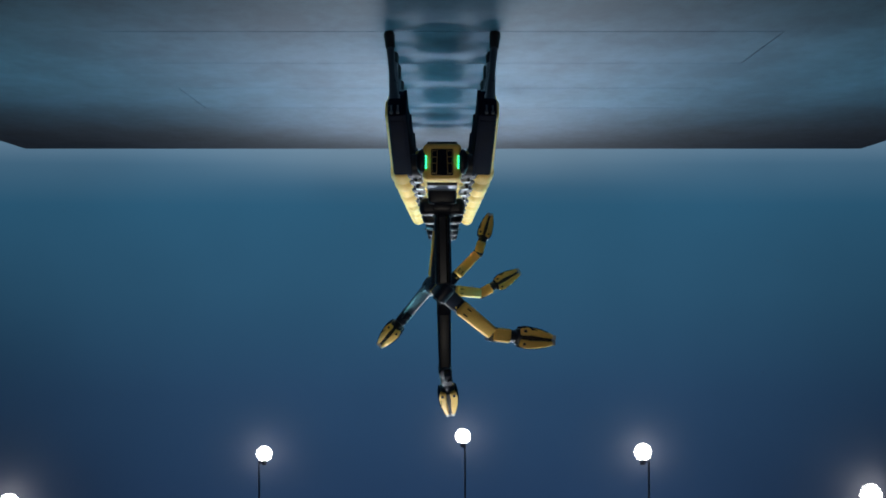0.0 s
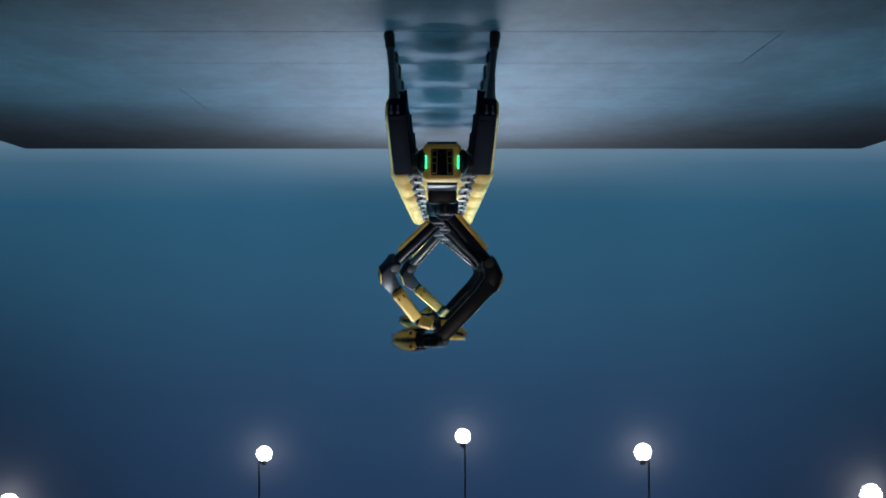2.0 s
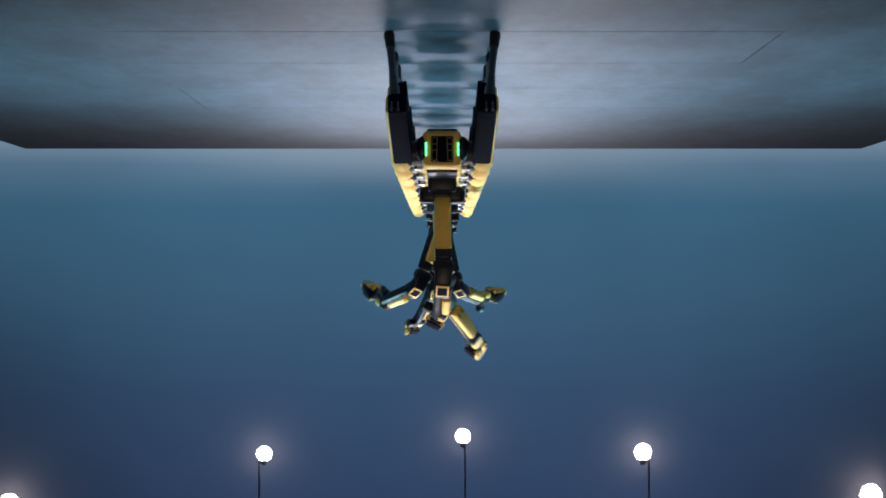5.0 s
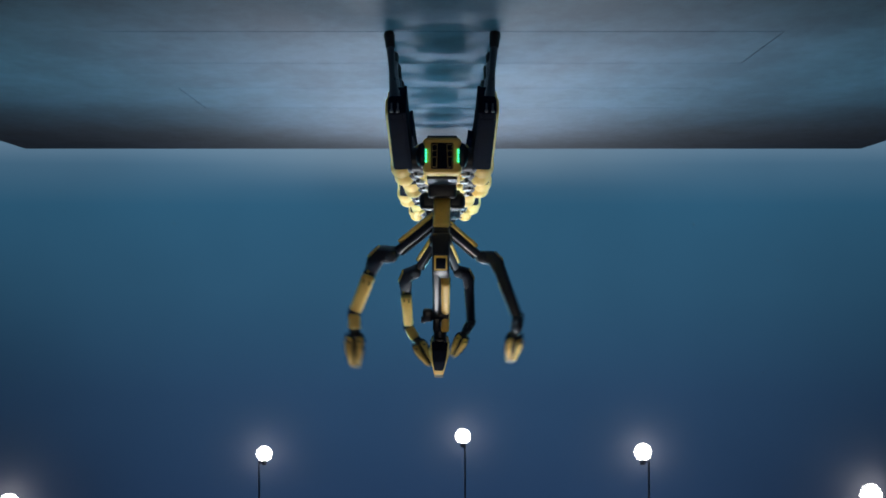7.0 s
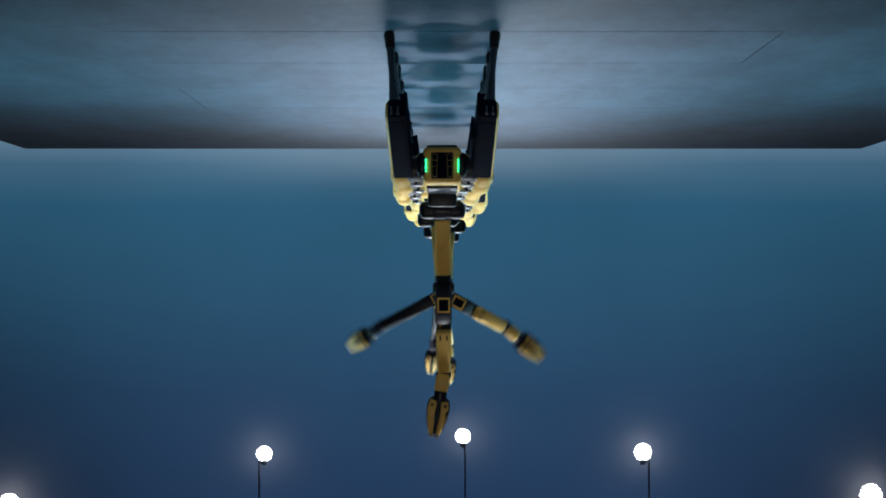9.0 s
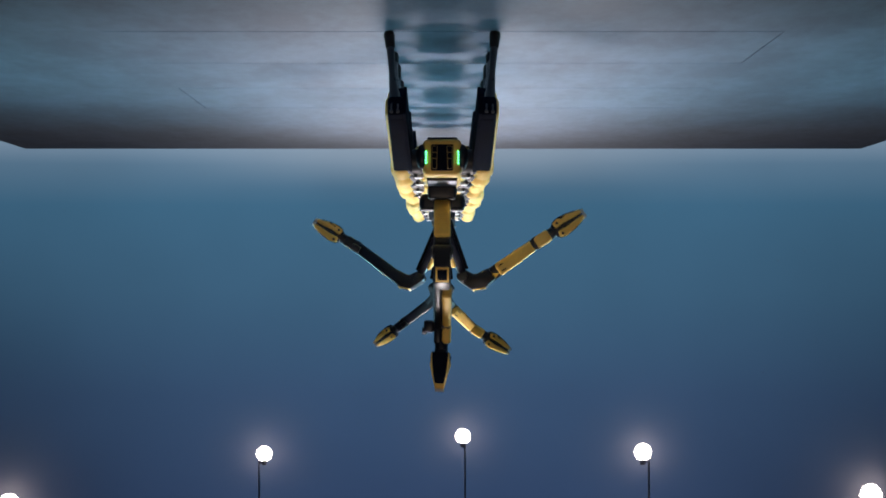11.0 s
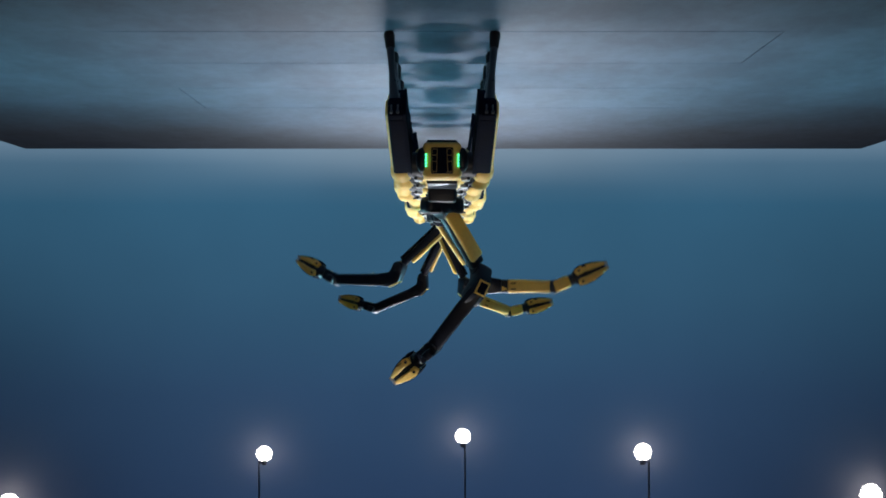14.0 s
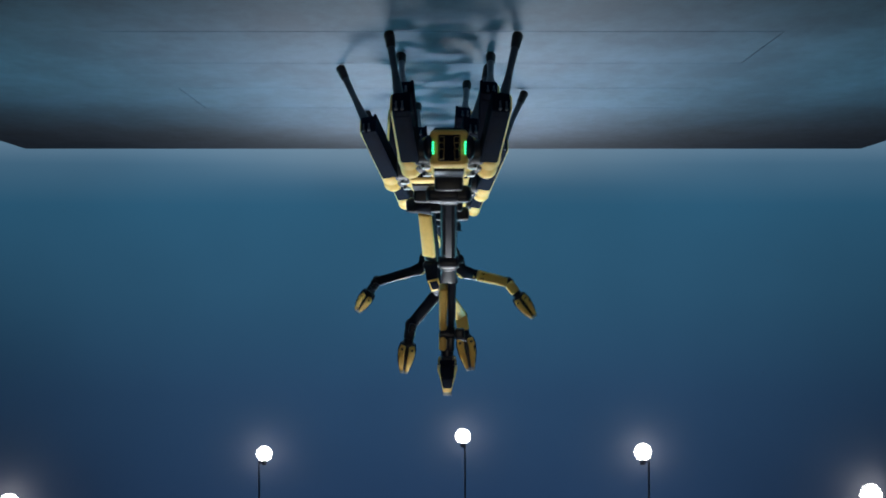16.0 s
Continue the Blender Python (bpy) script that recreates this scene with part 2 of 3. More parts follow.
for nm, size, at in (("wall_west", (0.2, 40, 10), (-20, 8, 4.2)), ("wall_east", (0.2, 40, 10), (20, 8, 4.2)),
                     ("wall_south", (40, 0.2, 10), (0, -11, 4.2)), ("wall_north", (40, 0.2, 10), (0, 27.5, 4.2))):
    bm = bmesh.new()
    box(bm, *size, at)
    tagged(part(nm, bm, WALL), "plain dark grey studio wall", "wall", kind="structure")
bm = bmesh.new()
box(bm, 41, 40, 0.2, (0, 8, 9.3))
tagged(part("ceiling", bm, WALL), "plain dark grey studio ceiling", "ceiling", kind="structure")

# stage: a raised deck whose top is laid with painted sheets
bm = bmesh.new()
box(bm, 2 * WIDE, BACK - FRONT, 0.70, (0, (BACK + FRONT) / 2, GROUND + 0.35))
stage = tagged(part("floor", bm, DECK), "raised stage deck of grey painted sheets with thin joints", "stage", kind="structure")

# ---- robots ----
THIGH, SHIN = 0.335, 0.335
UPPER, FORE, WRIST = 0.33, 0.36, 0.245
BEND = Vector((0.056, 0.0, 0.060))
SHOULDER = Vector((0.0, 0.29, 0.607))
HIP_X, HIP_Y, HIP_Z = 0.146, 0.30, 0.492
FOOT_X, FOOT_Y, FOOT_R = 0.188, 0.385, 0.019


def make_robot():
    r = new("robot_dog")
    # body
    bm = solid(c(box, 0.138, 1.0, 0.132, (0, 0.08, 0.470), 0.020, 3), c(box, 0.19, 0.36, 0.12, (0, 0.37, 0.470), 0.03, 3), c(box, 0.20, 0.42, 0.10, (0, 0.0, 0.465), 0.02, 3))
    body = part("body", bm, YELLOW, r, "yellow painted body shell")
    part("belly", solid(c(box, 0.11, 0.66, 0.02, (0, 0.03, 0.400), 0.006)), BLACK, body, "black underside plate")
    bm = solid(c(box, 0.080, 0.02, 0.094, (0, -0.416, 0.470), 0.006))
    vent = part("rear_vent", bm, MATT, body, "black ventilation panel")
    for s in (-1, 1):
        bm = bmesh.new()
        for dz, w in ((0.040, 0.018), (-0.040, 0.014), (0.004, 0.018), (-0.018, 0.018)):
            box(bm, w, 0.006, 0.0025, (s * 0.027, -0.427, 0.470 + dz), 0.0008, 1)
        box(bm, 0.0025, 0.006, 0.082, (s * 0.0185, -0.427, 0.470), 0.0008, 1, (0, s * 2, 0))
        box(bm, 0.0025, 0.006, 0.080, (s * 0.0360, -0.427, 0.470), 0.0008, 1)
        part("vent_surround", bm, GRILL, vent, "dull bronze grille bars")
        part("led_bar", solid(*[c(box, 0.0055, 0.008, 0.0072, (s * 0.0575, -0.421, 0.450 + k * 0.0098), 0.002) for k in range(5)]), GREEN, body,
             "glowing green light bar")
        part("side_lobe", solid(c(ball, 0.05, (s * 0.072, -0.40, 0.468), (0.42, 0.5, 0.9))), BLACK, body, "black rounded side bumper")
    for y in (-HIP_Y, HIP_Y):
        for s in (-1, 1):
            bm = solid(c(rod, 0.046, 0.046, 0.11, (s * 0.10, y, HIP_Z - 0.012), (0, 90, 0), 24, 0.006))
            part("hip_motor", bm, DARK, body, "dark cast hip motor")
            bm = solid(c(rod, 0.048, 0.048, 0.008, (s * 0.075, y, HIP_Z - 0.012), (0, 90, 0), 24, 0.002),
                       c(box, 0.012, 0.04, 0.010, (s * 0.095, y, HIP_Z + 0.038), 0.003))
            part("hip_ring", bm, DARK, body, "dark metal ring")
            part("hip_bracket", solid(c(box, 0.035, 0.07, 0.05, (s * 0.085, y + 0.06, HIP_Z + 0.02), 0.008), c(box, 0.028, 0.006, 0.03, (s * 0.083, y + 0.02, HIP_Z + 0.028), 0.002)),
                 PALE, body, "pale printed hip bracket")
    part("top_rail", solid(c(box, 0.11, 0.52, 0.014, (0, -0.02, 0.54), 0.004)), BLACK, body, "black mounting rail")
    # arm base: post and turret
    bm = solid(c(box, 0.108, 0.13, 0.075, (0, SHOULDER.y - 0.03, 0.56), 0.012, 3), c(rod, 0.058, 0.052, 0.05, (0, SHOULDER.y, 0.575), seg=28, bevel=0.008))
    part("arm_mount", bm, BLACK, body, "black arm mount")
    turret = part("shoulder", solid(c(box, 0.176, 0.078, 0.068, (0, 0, 0), 0.024, 4), c(box, 0.10, 0.07, 0.06, (0, 0, -0.025), 0.012, 3)),
                  BLACK, r, "glossy black shoulder drum")
    for s in (-1, 1):
        part("shoulder_cap", solid(c(box, 0.050, 0.086, 0.006, (s * 0.058, 0, 0.026), 0.003)), DARK, turret, "dark metal trim")
    # upper arm along +z, yellow cover on +x
    bm = solid(c(box, 0.040, 0.064, 0.30, (0.0, 0, 0.15), 0.012, 3), c(rod, 0.042, 0.042, 0.075, (0, 0, 0), (90, 0, 0), 24, 0.008))
    upper = part("upper_arm", bm, BLACK, r, "black upper arm")
    part("upper_cover", solid(c(box, 0.022, 0.062, 0.235, (0.026, 0, 0.145), 0.010, 3)), YELLOW, upper, "yellow upper arm cover")
    part("upper_tube", solid(c(rod, 0.007, 0.007, 0.26, (-0.026, 0.019, 0.16), seg=14), c(rod, 0.007, 0.007, 0.26, (-0.026, -0.019, 0.16), seg=14)), GLOSS, upper, "gloss black link rods")
    # elbow housing, bulging to +x
    bm = solid(c(rod, 0.028, 0.028, 0.072, (0, 0, 0), (90, 0, 0), 24, 0.006))
    prism(bm, [(-0.027, -0.004), (-0.022, 0.022), (0.016, 0.052), (0.013, 0.118), (0.070, 0.130), (0.088, 0.075), (0.072, 0.010), (0.012, -0.027), (-0.012, -0.027)], 0.064, bevel=0.009)
    elbow = part("elbow", bm, BLACK, r, "black elbow housing")
    part("elbow_frame", solid(c(box, 0.006, 0.050, 0.060, (0.0812, 0, 0.0422), 0.002, 2, (0, 13.8, 0))), YELLOW, elbow, "yellow rim of the elbow plate")
    part("elbow_plate", solid(c(box, 0.006, 0.037, 0.045, (0.0825, 0, 0.0419), 0.002, 2, (0, 13.8, 0))), MATT, elbow, "black elbow end plate")
    for k in (-1, 1):
        part("elbow_cap", solid(c(rod, 0.021, 0.021, 0.006, (0, k * 0.039, 0), (90, 0, 0), 20, 0.002)), DARK, elbow, "dark pivot cap")
    # forearm along +z from the bend, yellow on -y, black on +y
    bm = solid(c(box, 0.062, 0.033, 0.300, (0.0, 0.0160, 0.150), 0.010, 3, top=(0.88, 0.92)))
    fore = part("forearm", bm, BLACK, r, "black forearm")
    part("forearm_cover", solid(c(box, 0.062, 0.035, 0.190, (0.0, -0.0180, 0.188), 0.011, 3, top=(0.88, 0.9))), YELLOW, fore, "yellow forearm cover")
    for s in (-1, 1):
        part("slot", solid(c(box, 0.005, 0.003, 0.022, (s * 0.013, -0.0360, 0.118), 0.001)), MATT, fore)
    part("forearm_point", solid(c(box, 0.030, 0.030, 0.044, (0.012, 0.012, 0.078), 0.006, 2, (0, 10, 0), top=(0.3, 0.8))), YELLOW, fore, "yellow pointed trim")
    # wrist and gripper, along +z, jaws open in x
    wr = part("wrist", solid(c(rod, 0.030, 0.030, 0.062, (0, 0, 0), (90, 0, 0), 22, 0.006), c(box, 0.054, 0.030, 0.072, (0, 0.014, 0.034), 0.009, 3)), BLACK, r, "black wrist block")
    part("wrist_cover", solid(c(box, 0.056, 0.032, 0.076, (0, -0.018, 0.030), 0.011, 3)), YELLOW, wr, "yellow wrist cover")
    part("wrist_joint", solid(c(rod, 0.025, 0.025, 0.045, (0, 0, 0.082), seg=20, bevel=0.004), c(box, 0.066, 0.050, 0.046, (0.0, 0, 0.112), 0.010, 2)), BLACK, wr, "black wrist joint")
    part("wrist_camera", solid(c(box, 0.036, 0.038, 0.046, (0.010, 0.050, 0.004), 0.008), c(rod, 0.013, 0.013, 0.016, (0.014, 0.066, 0.022), (90, 0, 0), 14)), BLACK, wr, "small black wrist camera")
    for s, nm in ((1, "upper_jaw"), (-1, "lower_jaw")):
        g = 0.86 * s
        bm = bmesh.new()
        prism(bm, [(g * 0.008, 0.108), (g * 0.042, 0.100), (g * 0.050, 0.132), (g * 0.044, 0.180), (g * 0.026, 0.240), (g * 0.005, 0.246), (g * 0.007, 0.200), (g * 0.012, 0.150)],
              0.072 if s > 0 else 0.066, bevel=0.006, taper=(0.150, 0.246, 0.45))
        part(nm, bm, YELLOW, wr, "yellow gripper jaw")
        bm = bmesh.new()
        prism(bm, [(g * 0.030, 0.104), (g * 0.0455, 0.100), (g * 0.0535, 0.132), (g * 0.0475, 0.180), (g * 0.034, 0.222), (g * 0.028, 0.21), (g * 0.036, 0.165)], 0.062, bevel=0.003, taper=(0.150, 0.246, 0.40))
        part("jaw_back", bm, MATT, wr, "black back of the jaw")
        bm = bmesh.new()
        prism(bm, [(g * 0.0003, 0.112), (g * 0.016, 0.114), (g * 0.016, 0.195), (g * 0.007, 0.236), (g * 0.0003, 0.236)], 0.064 if s > 0 else 0.058, bevel=0.002, taper=(0.150, 0.246, 0.45))
        part("jaw_pad", bm, RUBBER, wr, "dark gripper pad")
        part("jaw_tip", solid(c(box, 0.020, 0.034, 0.014, (g * 0.0125, 0, 0.245), 0.004)), PALE, wr, "worn bare metal jaw tip")
        part("jaw_bolt", solid(c(rod, 0.006, 0.006, 0.076, (g * 0.030, 0, 0.122), (90, 0, 0), 12)), BLACK, wr)
    # legs
    for y in (-1, 1):
        for s in (-1, 1):
            make_leg(r, s, y)
    return r


LEGS = [(-1, -1), (1, -1), (-1, 1), (1, 1)]


def make_leg(r, s, y):
    """Thigh and shin along -z; the camera sees their rear (-y) sides, the outer side is s*x."""
    bm = solid(c(box, 0.080, 0.088, 0.094, (0, 0, 0.008), 0.039, 6), c(box, 0.072, 0.080, 0.335, (-s * 0.001, 0.004, -0.182), 0.016, 3))
    thigh = part("thigh", bm, YELLOW, r, "yellow thigh shell")
    part("thigh_pad", solid(c(box, 0.064, 0.024, 0.310, (-s * 0.006, -0.036, -0.180), 0.010, 3), c(box, 0.012, 0.086, 0.345, (-s * 0.034, -0.003, -0.190), 0.004)), MATT, thigh, "black rear thigh cover")
    part("thigh_end", solid(c(box, 0.060, 0.080, 0.090, (-s * 0.004, -0.006, -0.320), 0.012, 3)), MATT, thigh, "black knee housing")
    for k in (-1, 1):
        part("knee_link", solid(c(box, 0.006, 0.034, 0.008, (k * 0.011, -0.022, -0.366), 0.002), c(ball, 0.007, (k * 0.011, -0.036, -0.364), u=10, v=6)), STEEL, thigh, "bare metal knee link")
    part("hip_link", solid(c(rod, 0.030, 0.030, 0.05, (-s * 0.048, 0, 0.0), (0, 90, 0), 20, 0.004), c(rod, 0.034, 0.034, 0.010, (-s * 0.052, 0, 0.0), (0, 90, 0), 20, 0.002)), DARK, thigh, "dark ribbed hip joint")
    bm = solid(c(rod, 0.026, 0.026, 0.034, (0, 0, 0), (0, 90, 0), 20, 0.006), c(rod, 0.012, 0.021, 0.16, (0, 0, -0.085), seg=18), c(rod, 0.015, 0.012, 0.16, (0, 0, -0.245), seg=18))
    shin = part("shin", bm, SHIN_GREY, r, "glossy black tubular shin")
    part("foot", solid(c(ball, 0.019, (0, 0, -SHIN), (1, 1, 1)), c(rod, 0.0195, 0.016, 0.060, (0, 0, -SHIN + 0.030), seg=20, bevel=0.003), c(rod, 0.0190, 0.0205, 0.018, (0, 0, -SHIN - 0.002), seg=20, bevel=0.003)), RUBBER, shin, "black rubber foot")


first = make_robot()
robots = [first] + [copy_thing(first, pose(0, 0, 0)) for _ in range(4)]
TAGS = ["last of the line", "fourth of the line", "middle of the line", "second of the line", "head of the line"]
CENTRES = [(0.003, 8.76 + 1.28 * k) for k in range(5)]
for ob, t in zip(robots, TAGS):
    tagged(ob, "yellow and black robot dog, raised arm, " + t, "robot", "robots in line")

# ---- hanging globes ----


def pendant(at, dia, aside):
    x, y, z = at
    g = new("pendant_lamp")
    g.location = at
    tagged(g, "bright white cluster globe lamp hanging on a thin rod", "lamp", "hanging globes")
    bm = bmesh.new()
    ball(bm, dia * 0.41, u=24, v=14)
    ring = 15
    for k in range(ring):
        a = 2 * math.pi * k / ring
        ball(bm, dia * 0.07, (dia * 0.435 * math.cos(a), 0, dia * 0.435 * math.sin(a)), u=10, v=6)
    part("globe", bm, GLOBE, g, "glowing white cluster globe")
    part("rod", solid(c(rod, dia * 0.06, dia * 0.06, 9.2 - z - dia * 0.5, (aside, 0, dia * 0.5 + (9.2 - z - dia * 0.5) / 2), seg=10), c(box, abs(aside) + 0.03, 0.02, 0.02, (aside / 2, 0, dia * 0.56), 0.004)), CABLE, g, "thin grey hanging rod")
    part("socket", solid(c(rod, dia * 0.2, dia * 0.13, dia * 0.3, (0, 0, dia * 0.58), seg=16, bevel=0.004)), CABLE, g, "dark socket")
    return g


F_PX = 784 / math.tan(radians(21.3 / 2))
for px, py, d, size, off in ((819, 772, 25.78, 27, 4), (468, 803, 25.70, 28, -9), (1137, 800, 25.70, 31, 11), (1540, 876, 25.38, 40, 12), (18, 893, 25.38, 40, -12)):
    pendant((-(px - 784) / F_PX * d, d, EYE.z + (py - 502) / F_PX * d), size / F_PX * d, -off / F_PX * d)

# ---- stage sheets ----
XS = [-WIDE, -1.22, 1.22, WIDE]
OPEN_JOINTS = {(4, 1): (0.0035, 0.0), (6, 1): (0.0, 0.0045)}
sheet_mesh = {}
for row in range(10):
    for col in range(3):
        w, l = XS[col + 1] - XS[col], 1.22
        lo, hi = OPEN_JOINTS.get((row, col), (0.0, 0.0))
        gap = 0.016 if lo + hi else 0.0016
        if (w, lo, hi) not in sheet_mesh:
            bm = bmesh.new()
            box(bm, w - 0.0001 - lo - hi, l - gap, 0.05, ((lo - hi) / 2, 0, -0.025))
            ob = part("sheet", bm, PANEL, stage)
            sheet_mesh[(w, lo, hi)] = ob.data
        else:
            ob = new("sheet", sheet_mesh[(w, lo, hi)])
            ob.parent = stage
        ob.location = ((XS[col] + XS[col + 1]) / 2, FRONT + (row + 0.5) * 1.22, 0.0)


# ---- the dance ----


def smooth(rows, t):
    """Values at t between rows, without overshoot."""
    if t <= rows[0][0]:
        return list(rows[0][1:])
    if t >= rows[-1][0]:
        return list(rows[-1][1:])
    k = max(i for i in range(len(rows) - 1) if rows[i][0] <= t)
    t0, t1 = rows[k][0], rows[k + 1][0]
    s, h = (t - t0) / (t1 - t0), t1 - t0
    out = []
    for j in range(1, len(rows[0])):
        a, b = rows[k][j], rows[k + 1][j]
        d = (b - a) / h
        dl = (a - rows[k - 1][j]) / (t0 - rows[k - 1][0]) if k else 0
        dr = (rows[k + 2][j] - b) / (rows[k + 2][0] - t1) if k + 2 < len(rows) else 0
        ma = 2 * dl * d / (dl + d) if dl * d > 0 else 0
        mb = 2 * dr * d / (dr + d) if dr * d > 0 else 0
        out.append((2 * s**3 - 3 * s**2 + 1) * a + (s**3 - 2 * s**2 + s) * h * ma + (3 * s**2 - 2 * s**3) * b + (s**3 - s**2) * h * mb)
    return out


def link(a, b, rho):
    """The turn of an arm link: a leans it sideways, b along the line, rho rolls it about itself."""
    a, b, rho = radians(a), radians(b), radians(rho)
    d = Vector((-math.sin(a) * math.cos(b), math.sin(b), math.cos(a) * math.cos(b)))
    u = Vector((math.cos(a), 0, math.sin(a)))
    x = math.cos(rho) * u + math.sin(rho) * u.cross(d)
    y = d.cross(x)
    return d, Matrix((x, y, d)).transposed().to_4x4()


def find(robot, name):
    return [o for o in robot.children if o.name.split(".")[0] == name]


def dance(robot, *stretches):
    """Keys the arm: rows of seconds, then lean and reach of upper arm, forearm and hand, then the rolls of upper arm and forearm."""
    rows = [r for part_rows in stretches for r in part_rows]
    tracks = {n: [] for n in ("shoulder", "upper_arm", "elbow", "forearm", "wrist")}
    yaw = 0.0
    for k in range(161):
        t = k / 10
        a1, b1, a2, b2, a3, b3, r1, r2 = smooth(rows, t)
        d1, m1 = link(a1, b1, r1)
        d2, me = link(a2, b2, r1)
        _, m3 = link(a3, b3, r2)
        e = SHOULDER + d1 * UPPER
        w = e + d2 * FORE
        knee = e + me.to_3x3() @ BEND
        along = (w - knee).normalized()
        _, m2 = link(math.degrees(math.atan2(-along.x, along.z)), math.degrees(math.asin(along.y)), r2)
        across = m1.to_3x3() @ Vector((0, 1, 0))
        turn = math.atan2(across.y, across.x)
        yaw = turn + math.pi * round((yaw - turn) / math.pi)
        tracks["shoulder"].append((t, Matrix.Translation(SHOULDER) @ Matrix.Rotation(yaw, 4, "Z")))
        tracks["upper_arm"].append((t, Matrix.Translation(SHOULDER) @ m1))
        tracks["elbow"].append((t, Matrix.Translation(e) @ me))
        tracks["forearm"].append((t, Matrix.Translation(knee) @ m2))
        tracks["wrist"].append((t, Matrix.Translation(w) @ m3))
    for n, rr in tracks.items():
        walk(find(robot, n)[0], rr)


def stand(robot, centre, sway, steps):
    """Keys the body's sway (seconds, sideways, rise) and the legs under it; steps: leg number -> rows of seconds, sideways, along, lift."""
    body_rows, legs = [], {k: ([], []) for k in range(4)}
    thighs, shins = find(robot, "thigh"), find(robot, "shin")
    for t in [k / 4 for k in range(60)] + [15 + k / 10 for k in range(11)]:
        sx, sz = smooth(sway, t)
        root = Vector((centre[0] + sx, centre[1], sz))
        body_rows.append((t, Matrix.Translation(root)))
        for n, (s, y) in enumerate(LEGS):
            fx, fy, fz = smooth(steps[n], t) if n in steps else (0, 0, 0)
            hip = Vector((s * HIP_X, y * HIP_Y, HIP_Z))
            foot = Vector((centre[0] + s * FOOT_X + fx, centre[1] + y * FOOT_Y + fy, FOOT_R + fz)) - root
            d = foot - hip
            dist = min(d.length, THIGH + SHIN - 0.002)
            ax = d.normalized()
            back = (Vector((0, -1, 0)) - ax * ax.dot(Vector((0, -1, 0)))).normalized()
            ca = (THIGH**2 + dist**2 - SHIN**2) / (2 * THIGH * dist)
            knee = hip + ax * THIGH * ca + back * THIGH * math.sqrt(max(0, 1 - ca * ca))
            for rows, p, q in ((legs[n][0], hip, knee), (legs[n][1], knee, foot)):
                zz = (p - q).normalized()
                xx = Vector((1, 0, 0))
                xx = (xx - zz * zz.dot(xx)).normalized()
                rows.append((t, Matrix.Translation(p) @ Matrix((xx, zz.cross(xx), zz)).transposed().to_4x4()))
    walk(robot, body_rows)
    for n in range(4):
        walk(thighs[n], legs[n][0])
        walk(shins[n], legs[n][1])


